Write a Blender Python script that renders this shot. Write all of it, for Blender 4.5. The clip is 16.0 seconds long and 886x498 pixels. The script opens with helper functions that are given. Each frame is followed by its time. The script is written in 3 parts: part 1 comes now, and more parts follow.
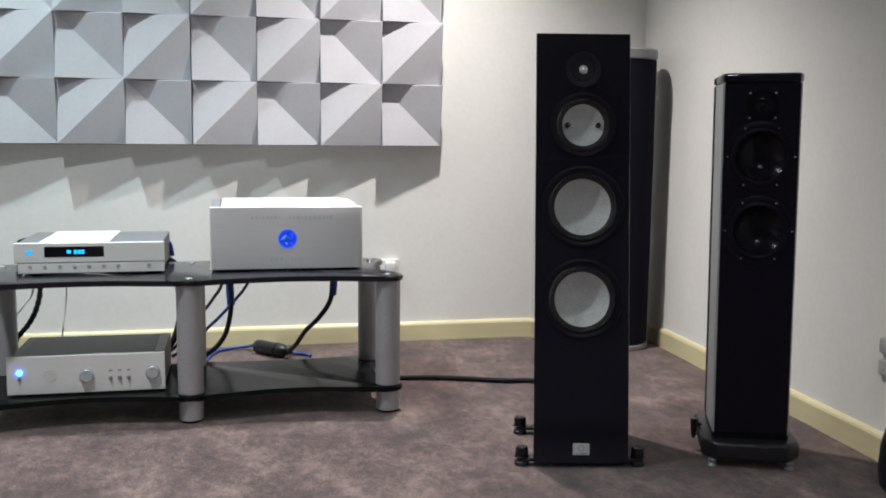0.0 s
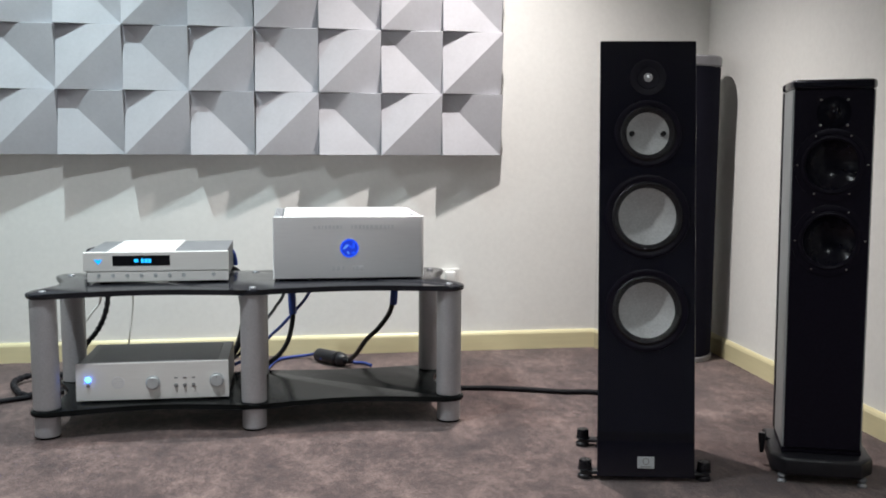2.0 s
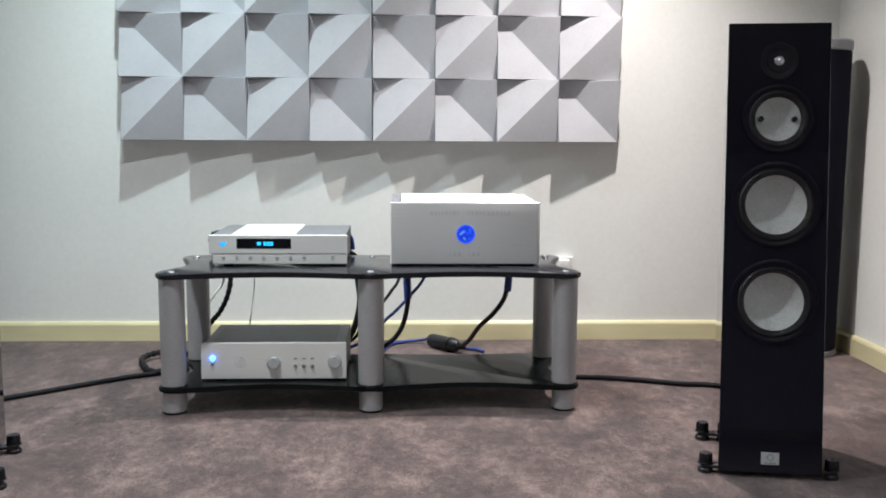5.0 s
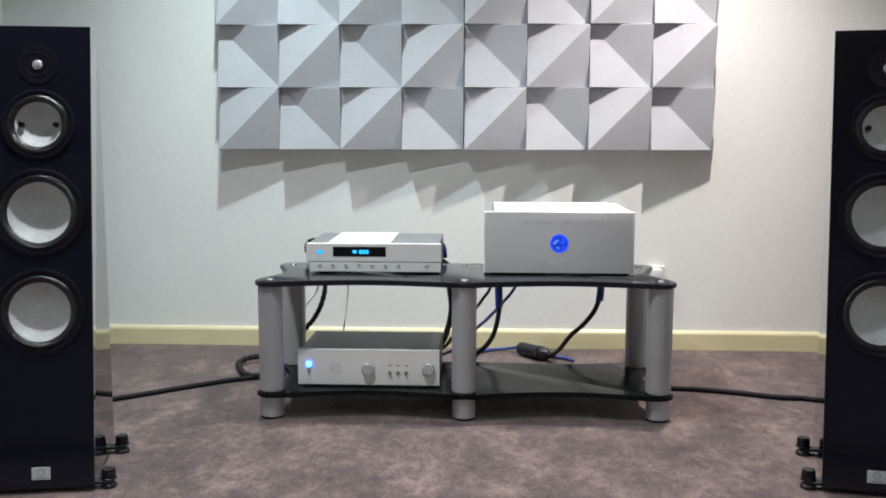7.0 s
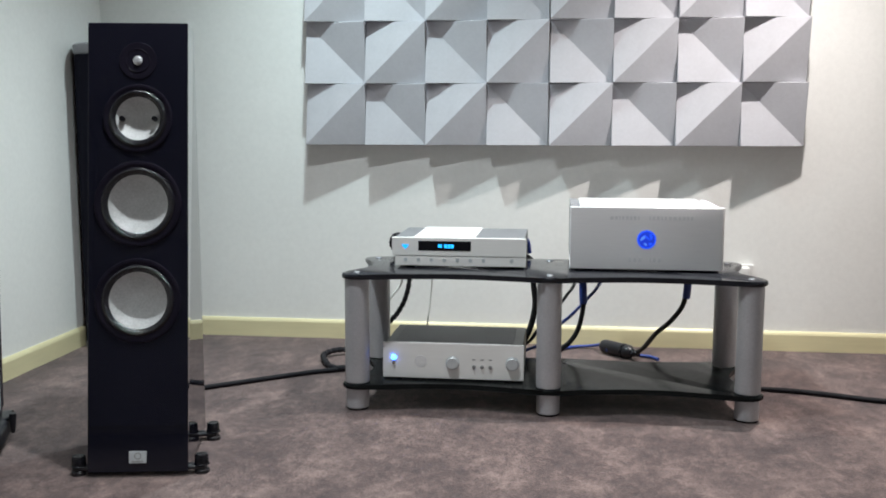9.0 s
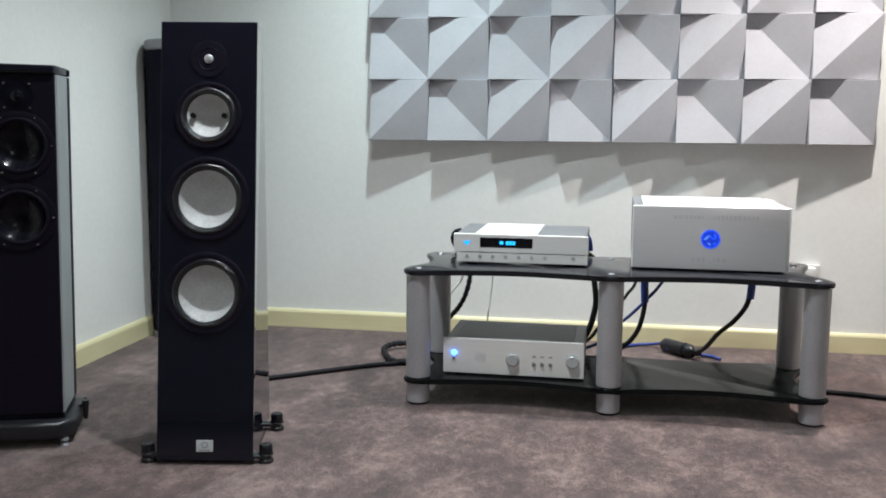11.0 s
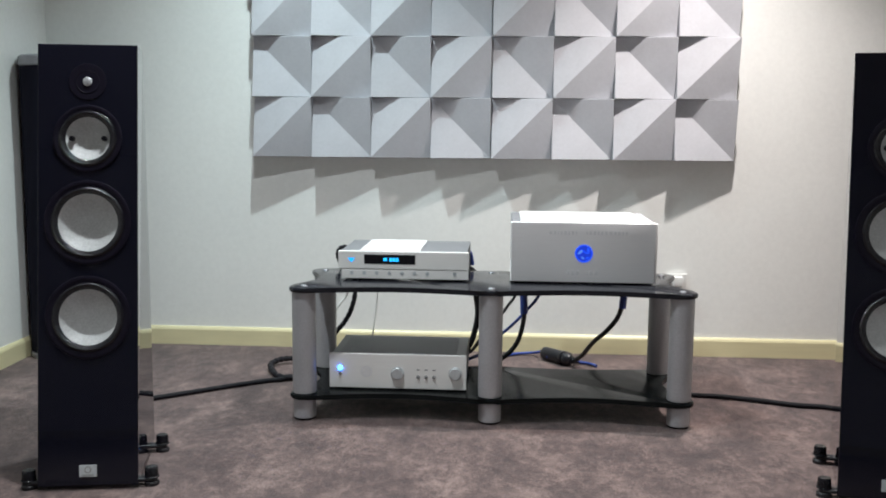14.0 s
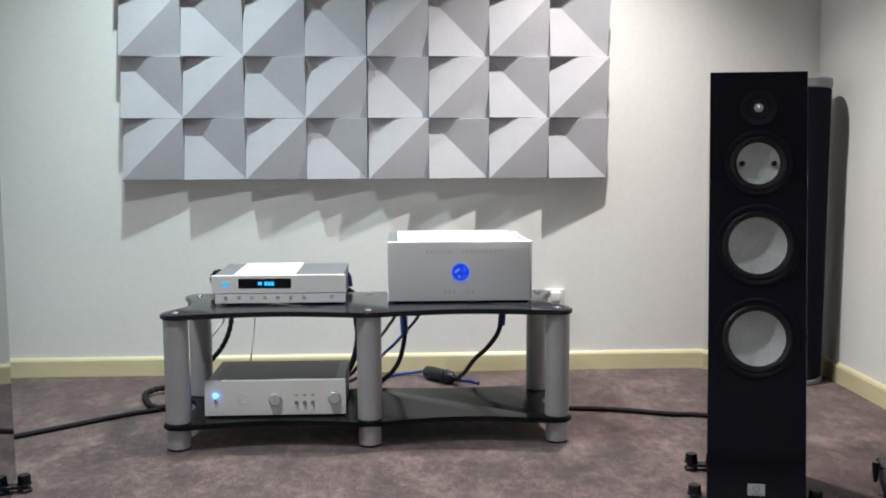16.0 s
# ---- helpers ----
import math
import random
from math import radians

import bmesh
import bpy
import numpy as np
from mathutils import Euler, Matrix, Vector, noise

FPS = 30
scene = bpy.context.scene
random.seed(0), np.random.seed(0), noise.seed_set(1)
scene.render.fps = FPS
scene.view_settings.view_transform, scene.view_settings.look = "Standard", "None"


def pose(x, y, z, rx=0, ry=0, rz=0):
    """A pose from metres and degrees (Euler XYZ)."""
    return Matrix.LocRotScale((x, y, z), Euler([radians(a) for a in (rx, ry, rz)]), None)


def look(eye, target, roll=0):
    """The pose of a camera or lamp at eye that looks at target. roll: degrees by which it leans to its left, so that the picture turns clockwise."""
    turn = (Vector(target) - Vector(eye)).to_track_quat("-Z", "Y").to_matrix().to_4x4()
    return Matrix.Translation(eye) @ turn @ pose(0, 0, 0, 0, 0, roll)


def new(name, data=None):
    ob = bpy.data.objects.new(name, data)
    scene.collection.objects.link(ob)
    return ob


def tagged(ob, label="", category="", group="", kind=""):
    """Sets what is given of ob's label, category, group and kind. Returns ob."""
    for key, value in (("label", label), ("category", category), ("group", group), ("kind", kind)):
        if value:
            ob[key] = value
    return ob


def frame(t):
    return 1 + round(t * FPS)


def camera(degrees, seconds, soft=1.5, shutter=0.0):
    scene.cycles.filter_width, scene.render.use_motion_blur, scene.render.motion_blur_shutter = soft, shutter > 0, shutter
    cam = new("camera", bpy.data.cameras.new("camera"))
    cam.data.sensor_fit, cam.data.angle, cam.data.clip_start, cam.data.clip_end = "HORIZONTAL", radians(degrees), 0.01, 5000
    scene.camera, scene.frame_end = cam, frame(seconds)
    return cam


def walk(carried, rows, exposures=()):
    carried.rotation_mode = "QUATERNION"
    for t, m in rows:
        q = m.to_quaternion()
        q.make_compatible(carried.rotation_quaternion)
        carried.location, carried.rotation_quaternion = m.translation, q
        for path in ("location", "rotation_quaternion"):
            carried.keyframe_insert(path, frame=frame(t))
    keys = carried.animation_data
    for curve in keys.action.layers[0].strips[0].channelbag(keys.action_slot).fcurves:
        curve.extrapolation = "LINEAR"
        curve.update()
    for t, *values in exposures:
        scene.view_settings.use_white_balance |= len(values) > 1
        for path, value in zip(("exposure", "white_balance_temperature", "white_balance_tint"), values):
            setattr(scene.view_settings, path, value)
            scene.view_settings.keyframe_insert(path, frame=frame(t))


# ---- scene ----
cam = camera(49.8, 16.0, soft=1.85)
PATH = [
    (0, (0.18, -3.734, 0.87), (0.59, -1.792, 0.62), 0.6),
    (0.5, (0.177, -3.726, 0.875), (0.556, -1.777, 0.632), 0.5),
    (1, (0.172, -3.729, 0.871), (0.532, -1.776, 0.632), 0.6),
    (1.5, (0.163, -3.732, 0.868), (0.497, -1.774, 0.637), 0.5),
    (2, (0.164, -3.722, 0.869), (0.46, -1.757, 0.638), 0.3),
    (2.5, (0.158, -3.72, 0.87), (0.44, -1.754, 0.636), 0.4),
    (3, (0.144, -3.72, 0.862), (0.399, -1.75, 0.634), 0.5),
    (3.5, (0.136, -3.721, 0.87), (0.334, -1.745, 0.627), 0.0),
    (4, (0.136, -3.711, 0.858), (0.255, -1.729, 0.62), 0.5),
    (4.2, (0.134, -3.711, 0.858), (0.239, -1.729, 0.612), 0.5),
    (6.3, (0.093, -3.722, 0.875), (0.078, -1.74, 0.614), 0.3),
    (6.5, (0.08, -3.724, 0.876), (0.035, -1.742, 0.614), 0.3),
    (7, (0.08, -3.725, 0.875), (-0.005, -1.742, 0.629), 0.1),
    (7.5, (0.078, -3.731, 0.873), (-0.029, -1.752, 0.608), 0.2),
    (8, (0.071, -3.729, 0.869), (-0.073, -1.751, 0.608), 0.1),
    (8.5, (0.059, -3.728, 0.875), (-0.122, -1.753, 0.617), 0.5),
    (9, (0.048, -3.732, 0.863), (-0.193, -1.762, 0.614), 0.1),
    (9.5, (0.039, -3.735, 0.876), (-0.247, -1.773, 0.615), 0.1),
    (9.7, (0.038, -3.736, 0.876), (-0.264, -1.775, 0.608), 0.1),
    (10.75, (0.037, -3.746, 0.879), (-0.325, -1.788, 0.611), 0.4),
    (11.8, (0.039, -3.755, 0.883), (-0.292, -1.796, 0.613), 0.8),
    (12, (0.039, -3.757, 0.883), (-0.268, -1.798, 0.618), 0.8),
    (12.5, (0.041, -3.762, 0.896), (-0.202, -1.8, 0.592), 0.5),
    (13, (0.027, -3.792, 0.895), (-0.144, -1.824, 0.583), 0.6),
    (13.5, (0.053, -3.805, 0.915), (-0.126, -1.833, 0.64), 0.3),
    (14, (0.062, -3.816, 0.926), (-0.067, -1.836, 0.672), 0.5),
    (14.5, (0.078, -3.817, 0.935), (-0.015, -1.831, 0.723), 0.3),
    (15, (0.074, -3.821, 0.932), (0.048, -1.832, 0.717), 0.2),
    (15.5, (0.079, -3.819, 0.931), (0.072, -1.831, 0.71), -0.3),
    (16, (0.114, -3.801, 0.933), (0.209, -1.815, 0.717), -0.2),
]
walk(cam, [(t, look(eye, target, roll)) for t, eye, target, roll in PATH], [(0, -0.11), (2.5, -0.05), (4, 0.01), (9.5, -0.02), (13, -0.05), (14.5, -0.10), (16, -0.11)])

# ---- light ----
world = bpy.data.worlds.new("room_dark")
world.use_nodes = True
world.node_tree.nodes["Background"].inputs[0].default_value = (0.9, 0.95, 1.0, 1)
world.node_tree.nodes["Background"].inputs[1].default_value = 0.02
scene.world = world


def downlight(x, y, watts, colour, cone=120, blend=0.6, size=0.035):
    lamp = bpy.data.lights.new("downlight", "SPOT")
    lamp.energy, lamp.color, lamp.spot_size, lamp.spot_blend, lamp.shadow_soft_size = watts, colour, radians(cone), blend, size
    ob = new("downlight", lamp)
    ob.matrix_world = pose(x, y, 2.42)
    return ob


COOL, WARM, PLAIN = (0.80, 0.97, 1.0), (1.0, 0.945, 0.915), (0.91, 0.97, 1.0)
downlight(-0.70, -0.59, 138, COOL, 115, 1.0)
downlight(0.83, -0.58, 240, WARM, 100, 1.0)
downlight(-0.62, -1.58, 146, PLAIN, 122, 1.0)
# Unseen fill lamp, added to brighten the carpet at the front left.
downlight(-0.56, -2.70, 80, PLAIN, 86, 1.0)
downlight(0.78, -3.90, 92, PLAIN, 160, 1.0, 0.06)

# ---- materials ----


def material(name, colour, rough=0.5, metal=0.0, grain=0.0, scale=40.0, stretch=(1, 1, 1), bump=0.0, bump_scale=200.0, patch=0.0,
             patch_scale=3.0, emit=None, strength=0.0, coat=0.0, rough_var=0.0, spec=0.5, brushed=0.0):
    """A painted, metal or plastic surface with grain, broad patches and fine relief, in metres of the object's own space."""
    m = bpy.data.materials.new(name)
    m.use_nodes = True
    n, l = m.node_tree.nodes, m.node_tree.links
    b = n["Principled BSDF"]
    b.inputs["Base Color"].default_value = (*colour, 1)
    b.inputs["Roughness"].default_value = rough
    b.inputs["Metallic"].default_value = metal
    b.inputs["Coat Weight"].default_value = coat
    b.inputs["Coat Roughness"].default_value = 0.03
    b.inputs["Specular IOR Level"].default_value = spec
    b.inputs["Anisotropic"].default_value = brushed
    if brushed:
        grooves = n.new("ShaderNodeTangent")
        grooves.direction_type, grooves.axis = "RADIAL", "X"
        l.new(grooves.outputs["Tangent"], b.inputs["Tangent"])
    if emit:
        b.inputs["Emission Color"].default_value = (*emit, 1)
        b.inputs["Emission Strength"].default_value = strength
    tc, mp = n.new("ShaderNodeTexCoord"), n.new("ShaderNodeMapping")
    mp.inputs["Scale"].default_value = stretch
    l.new(tc.outputs["Object"], mp.inputs["Vector"])

    def noise_at(s, detail, plain=False):
        t = n.new("ShaderNodeTexNoise")
        t.inputs["Scale"].default_value, t.inputs["Detail"].default_value = s, detail
        l.new((tc.outputs["Object"] if plain else mp.outputs["Vector"]), t.inputs["Vector"])
        return t.outputs["Fac"]

    if grain or patch:
        total = None
        for amount, s, plain in ((grain, scale, False), (patch, patch_scale, True)):
            if amount:
                r = n.new("ShaderNodeMapRange")
                r.inputs["From Min"].default_value, r.inputs["From Max"].default_value = 0.3, 0.7
                r.inputs["To Min"].default_value, r.inputs["To Max"].default_value = 1 - amount, 1 + amount
                l.new(noise_at(s, 4, plain), r.inputs["Value"])
                if total is None:
                    total = r.outputs["Result"]
                else:
                    mul = n.new("ShaderNodeMath")
                    mul.operation = "MULTIPLY"
                    l.new(total, mul.inputs[0]), l.new(r.outputs["Result"], mul.inputs[1])
                    total = mul.outputs[0]
        v = n.new("ShaderNodeVectorMath")
        v.operation = "SCALE"
        v.inputs[0].default_value = colour
        l.new(total, v.inputs["Scale"])
        l.new(v.outputs[0], b.inputs["Base Color"])
    if rough_var:
        r = n.new("ShaderNodeMapRange")
        r.inputs["From Min"].default_value, r.inputs["From Max"].default_value = 0.3, 0.7
        r.inputs["To Min"].default_value, r.inputs["To Max"].default_value = max(0.02, rough - rough_var), rough + rough_var
        l.new(noise_at(scale, 3), r.inputs["Value"])
        l.new(r.outputs["Result"], b.inputs["Roughness"])
    if bump:
        k = n.new("ShaderNodeBump")
        k.inputs["Strength"].default_value, k.inputs["Distance"].default_value = bump, 0.002
        l.new(noise_at(bump_scale, 3), k.inputs["Height"])
        l.new(k.outputs["Normal"], b.inputs["Normal"])
    return m


def carpet_material():
    """Dusty mauve-brown cut pile, brushed into lighter and darker streaks."""
    m = bpy.data.materials.new("carpet_pile")
    m.use_nodes = True
    n, l = m.node_tree.nodes, m.node_tree.links
    b = n["Principled BSDF"]
    b.inputs["Roughness"].default_value = 0.95
    b.inputs["Specular IOR Level"].default_value = 0.1
    b.inputs["Sheen Weight"].default_value = 0.25
    b.inputs["Sheen Roughness"].default_value = 0.6
    tc = n.new("ShaderNodeTexCoord")

    def layer(scale, detail, stretch, rough=0.6, distort=0.0):
        mp, t = n.new("ShaderNodeMapping"), n.new("ShaderNodeTexNoise")
        mp.inputs["Scale"].default_value = stretch
        t.inputs["Scale"].default_value, t.inputs["Detail"].default_value = scale, detail
        t.inputs["Roughness"].default_value, t.inputs["Distortion"].default_value = rough, distort
        l.new(tc.outputs["Object"], mp.inputs["Vector"]), l.new(mp.outputs["Vector"], t.inputs["Vector"])
        return t.outputs["Fac"]

    def mix(a, wa, c, wc):
        x, y = n.new("ShaderNodeMath"), n.new("ShaderNodeMath")
        x.operation, y.operation = "MULTIPLY", "MULTIPLY_ADD"
        x.inputs[1].default_value, y.inputs[1].default_value = wa, wc
        l.new(a, x.inputs[0]), l.new(c, y.inputs[0]), l.new(x.outputs[0], y.inputs[2])
        return y.outputs[0]

    broad = layer(6.5, 4, (0.9, 0.62, 1), 0.6, 0.3)
    streak = layer(30, 5, (1.0, 0.6, 1), 0.72, 0.1)
    fine = layer(170, 3, (1, 0.6, 1), 0.85)
    s = mix(mix(broad, 0.47, streak, 0.47), 1.0, fine, 0.50)
    ramp = n.new("ShaderNodeValToRGB")
    e = ramp.color_ramp.elements
    e[0].position, e[0].color = 0.57, (0.036, 0.022, 0.023, 1)
    e[1].position, e[1].color = 0.88, (0.246, 0.173, 0.155, 1)
    mid = e.new(0.72)
    mid.color = (0.094, 0.0595, 0.056, 1)
    l.new(s, ramp.inputs["Fac"]), l.new(ramp.outputs["Color"], b.inputs["Base Color"])
    k = n.new("ShaderNodeBump")
    k.inputs["Strength"].default_value, k.inputs["Distance"].default_value = 0.6, 0.006
    l.new(mix(fine, 0.6, streak, 0.8), k.inputs["Height"]), l.new(k.outputs["Normal"], b.inputs["Normal"])
    return m


WALL = material("wall_paint", (0.87, 0.87, 0.845), 0.75, grain=0.02, scale=60, bump=0.25, bump_scale=180, patch=0.025, patch_scale=1.6)
CEIL = material("ceiling_paint", (0.8, 0.8, 0.78), 0.85, grain=0.02, scale=50, bump=0.2, bump_scale=150)
SKIRT = material("cream_gloss_paint", (0.76, 0.69, 0.43), 0.35, grain=0.03, scale=25, stretch=(0.3, 0.3, 3), patch=0.05, patch_scale=4, bump=0.05, bump_scale=60)
CARPET = carpet_material()
FOAM = material("grey_white_foam", (0.51, 0.51, 0.545), 0.8, grain=0.03, scale=90, patch=0.05, patch_scale=7, bump=0.35, bump_scale=420)
# The blue tint stands in for a bluish room reflection on the towers.
PIANO = material("piano_black_lacquer", (0.0074, 0.0078, 0.0155), 0.06, coat=0.6, rough_var=0.02, scale=9, spec=0.12)
SATIN = material("satin_black", (0.0110, 0.0095, 0.017), 0.34, grain=0.15, scale=120, bump=0.1, bump_scale=500, spec=0.10)
RUBBER = material("black_rubber", (0.006, 0.006, 0.009), 0.22, grain=0.2, scale=70, bump=1.0, bump_scale=260, spec=0.30)
SURROUND = material("crinkled_black_rubber", (0.006, 0.006, 0.010), 0.14, grain=0.2, scale=70, bump=1.0, bump_scale=340, spec=0.6)
PLASTIC = material("black_plastic", (0.013, 0.013, 0.017), 0.38, grain=0.15, scale=80, bump=0.15, bump_scale=300)
CERAMIC = material("white_ceramic", (0.52, 0.53, 0.53), 0.5, grain=0.12, scale=170, patch=0.08, patch_scale=18, bump=0.8, bump_scale=300)
DOME = material("silver_dome", (0.7, 0.72, 0.75), 0.25, 0.6, grain=0.05, scale=100)
BADGE = material("badge_silver", (0.62, 0.66, 0.68), 0.4, 0.3, grain=0.05, scale=120)
ALU = material("brushed_aluminium", (0.97, 0.97, 0.985), 0.58, 0.55, brushed=0.95, grain=0.05, scale=55, stretch=(0.25, 1, 30), rough_var=0.06, bump=0.03, bump_scale=60)
ALU_TOP = material("bead_blasted_aluminium", (0.86, 0.86, 0.87), 0.5, 0.3, grain=0.03, scale=160, bump=0.1, bump_scale=600)
ALU_SOFT = material("champagne_aluminium", (0.90, 0.90, 0.88), 0.42, 0.06, grain=0.04, scale=45, stretch=(0.3, 1, 24), rough_var=0.05)
SINK = material("grey_heat_sink", (0.30, 0.31, 0.33), 0.45, 0.6, grain=0.06, scale=60)
CASE = material("dark_grey_case", (0.29, 0.295, 0.30), 0.42, 0.2, grain=0.08, scale=90, bump=0.12, bump_scale=500)
LID = material("grey_perforated_lid", (0.26, 0.265, 0.27), 0.5, 0.1, grain=0.25, scale=420, bump=0.4, bump_scale=420)
CASE_SIDE = material("dark_enamel_case", (0.03, 0.03, 0.035), 0.45, grain=0.08, scale=90)
LEG = material("silver_grey_paint", (0.46, 0.46, 0.48), 0.42, 0.2, grain=0.08, scale=220, patch=0.05, patch_scale=8, bump=0.08, bump_scale=500)
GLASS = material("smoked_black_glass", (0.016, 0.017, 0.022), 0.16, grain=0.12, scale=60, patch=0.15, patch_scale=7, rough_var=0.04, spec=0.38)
# Darker glass than the top shelf's, with hardly any specular.
LOWER = material("dull_smoked_glass", (0.010, 0.0115, 0.012), 0.20, grain=0.1, scale=30, patch=0.15, patch_scale=6, rough_var=0.04, spec=0.06)
STEEL = material("polished_steel", (0.75, 0.76, 0.78), 0.15, 1.0, grain=0.03, scale=90)
SIDE_METAL = material("satin_grey_metal", (0.44, 0.475, 0.49), 0.40, 0.45, grain=0.06, scale=40, stretch=(1, 1, 0.2), patch=0.08, patch_scale=6)
CLOTH = material("charcoal_cloth", (0.010, 0.010, 0.018), 0.95, grain=0.25, scale=300, bump=0.5, bump_scale=700, patch=0.1, patch_scale=5, spec=0.1)
CAPGREY = material("grey_cap_plastic", (0.26, 0.26, 0.28), 0.5, grain=0.05, scale=70, patch=0.06, patch_scale=9)
CONE = material("glossy_black_cone", (0.005, 0.005, 0.010), 0.17, grain=0.2, scale=60, bump=0.15, bump_scale=150, spec=0.2)
WHITE = material("white_plastic", (0.78, 0.78, 0.76), 0.4, grain=0.02, scale=60)
BLUE = material("blue_cable_sleeve", (0.03, 0.065, 0.30), 0.42, grain=0.2, scale=200, bump=0.3, bump_scale=500)
CABLE = material("black_cable_jacket", (0.014, 0.014, 0.017), 0.5, grain=0.2, scale=200, bump=0.4, bump_scale=400)
BRAID = material("braided_dark_sleeve", (0.009, 0.0085, 0.012), 0.6, grain=0.4, scale=300, bump=0.8, bump_scale=380, spec=0.25)
CLEAR = material("clear_plastic_wire", (0.80, 0.80, 0.77), 0.18, grain=0.05, scale=100)
ENGRAVE = material("engraved_letters", (0.83, 0.84, 0.86), 0.40, 0.25, grain=0.05, scale=90)
DISPLAY = material("display_window", (0.004, 0.005, 0.008), 0.08, coat=0.5)
GLOW = material("blue_logo_light", (0.01, 0.05, 0.5), 0.3, emit=(0.015, 0.10, 1.0), strength=1.1, grain=0.1, scale=80)
GLOW_DIM = material("dim_blue_logo_light", (0.01, 0.02, 0.2), 0.3, emit=(0.01, 0.045, 0.62), strength=0.9)
GLOW_PALE = material("pale_blue_logo_light", (0.05, 0.12, 0.5), 0.3, emit=(0.10, 0.26, 0.85), strength=0.9)
CYAN = material("cyan_indicator", (0.0, 0.2, 0.6), 0.3, emit=(0.0, 0.33, 1.0), strength=1.6)
DIGIT = material("display_digits", (0.0, 0.2, 0.6), 0.3, emit=(0.02, 0.42, 1.0), strength=1.7)
LED = material("blue_led", (0.05, 0.2, 0.9), 0.3, emit=(0.03, 0.17, 1.0), strength=16.0)

# ---- mesh helpers ----


def part(name, bm, mat, parent=None, label="", smooth=False, m=None):
    """Links a bmesh as one mesh object, under parent if given."""
    bmesh.ops.recalc_face_normals(bm, faces=bm.faces)
    me = bpy.data.meshes.new(name)
    bm.to_mesh(me)
    bm.free()
    me.materials.append(mat)
    if smooth:
        me.shade_smooth()
        me.set_sharp_from_angle(angle=radians(38))
    ob = new(name, me)
    if parent:
        ob.parent = parent
    if m is not None:
        ob.matrix_basis = m
    if label:
        ob["label"] = label
    return ob


def thing(name, m, label, category, group="", kind=""):
    ob = new(name)
    ob.empty_display_size = 0.05
    ob.matrix_basis = m
    return tagged(ob, label, category, group, kind)


def box(lo, hi, bevel=0.0, segments=2, bm=None):
    bm = bm or bmesh.new()
    c = [(a + b) / 2 for a, b in zip(lo, hi)]
    s = [b - a for a, b in zip(lo, hi)]
    g = bmesh.ops.create_cube(bm, size=1, matrix=Matrix.Translation(c) @ Matrix.Diagonal((*s, 1)))
    if bevel:
        edges = {e for v in g["verts"] for e in v.link_edges}
        bmesh.ops.bevel(bm, geom=list(edges), offset=bevel, segments=segments, profile=0.5, affect="EDGES")
    return bm


def prism(outline, z0, z1, bevel=0.0, segments=2):
    """An upright prism over a plan outline of (x, y)."""
    bm = bmesh.new()
    low = [bm.verts.new((x, y, z0)) for x, y in outline]
    high = [bm.verts.new((x, y, z1)) for x, y in outline]
    n = len(outline)
    bottom, top = bm.faces.new(low[::-1]), bm.faces.new(high)
    for i in range(n):
        bm.faces.new((low[i], low[(i + 1) % n], high[(i + 1) % n], high[i]))
    if bevel:
        bmesh.ops.bevel(bm, geom=list(top.edges) + list(bottom.edges), offset=bevel, segments=segments, profile=0.5, affect="EDGES")
    return bm


def lathe(profile, steps=48, m=None, bm=None):
    """Turns a profile of (radius, height) round the z axis."""
    bm = bm or bmesh.new()
    m = m or Matrix()
    rings = []
    for r, h in profile:
        if r < 1e-6:
            rings.append([bm.verts.new(m @ Vector((0, 0, h)))])
        else:
            rings.append([bm.verts.new(m @ Vector((r * math.cos(2 * math.pi * i / steps), r * math.sin(2 * math.pi * i / steps), h))) for i in range(steps)])
    for a, b in zip(rings, rings[1:]):
        for i in range(steps):
            j = (i + 1) % steps
            if len(a) == 1 and len(b) > 1:
                bm.faces.new((a[0], b[i], b[j]))
            elif len(b) == 1 and len(a) > 1:
                bm.faces.new((a[i], a[j], b[0]))
            elif len(a) > 1:
                bm.faces.new((a[i], a[j], b[j], b[i]))
    return bm


def rod(radius, z0, z1, bevel=0.002, steps=32, m=None, bm=None):
    return lathe([(0, z0), (radius - bevel, z0), (radius, z0 + bevel), (radius, z1 - bevel), (radius - bevel, z1), (0, z1)], steps, m, bm)


def smooth_line(points, per=8):
    """A smooth curve through the points."""
    p = [Vector(q) for q in points]
    p = [2 * p[0] - p[1], *p, 2 * p[-1] - p[-2]]
    out = []
    for i in range(1, len(p) - 2):
        for k in range(per):
            t = k / per
            a, b, c, d = p[i - 1:i + 3]
            out.append(0.5 * (2 * b + (c - a) * t + (2 * a - 5 * b + 4 * c - d) * t * t + (3 * b - a - 3 * c + d) * t ** 3))
    return out + [p[-2]]


def tube(points, radius, steps=10, per=8, ripple=0.0):
    line = smooth_line(points, per)
    bm, rings, side = bmesh.new(), [], None
    for i, c in enumerate(line):
        d = (line[min(i + 1, len(line) - 1)] - line[max(i - 1, 0)]).normalized()
        side = (side - d * side.dot(d)) if side else d.orthogonal()
        side.normalize()
        up = d.cross(side)
        r = radius * (1 + ripple * math.sin(i * 1.7))
        rings.append([bm.verts.new(c + side * (r * math.cos(2 * math.pi * k / steps)) + up * (r * math.sin(2 * math.pi * k / steps))) for k in range(steps)])
    for a, b in zip(rings, rings[1:]):
        for k in range(steps):
            bm.faces.new((a[k], a[(k + 1) % steps], b[(k + 1) % steps], b[k]))
    bm.faces.new(rings[0][::-1]), bm.faces.new(rings[-1])
    return bm


FRONT = Matrix.Rotation(radians(90), 4, "X")      # turns a lathe's axis towards the viewer (-y)

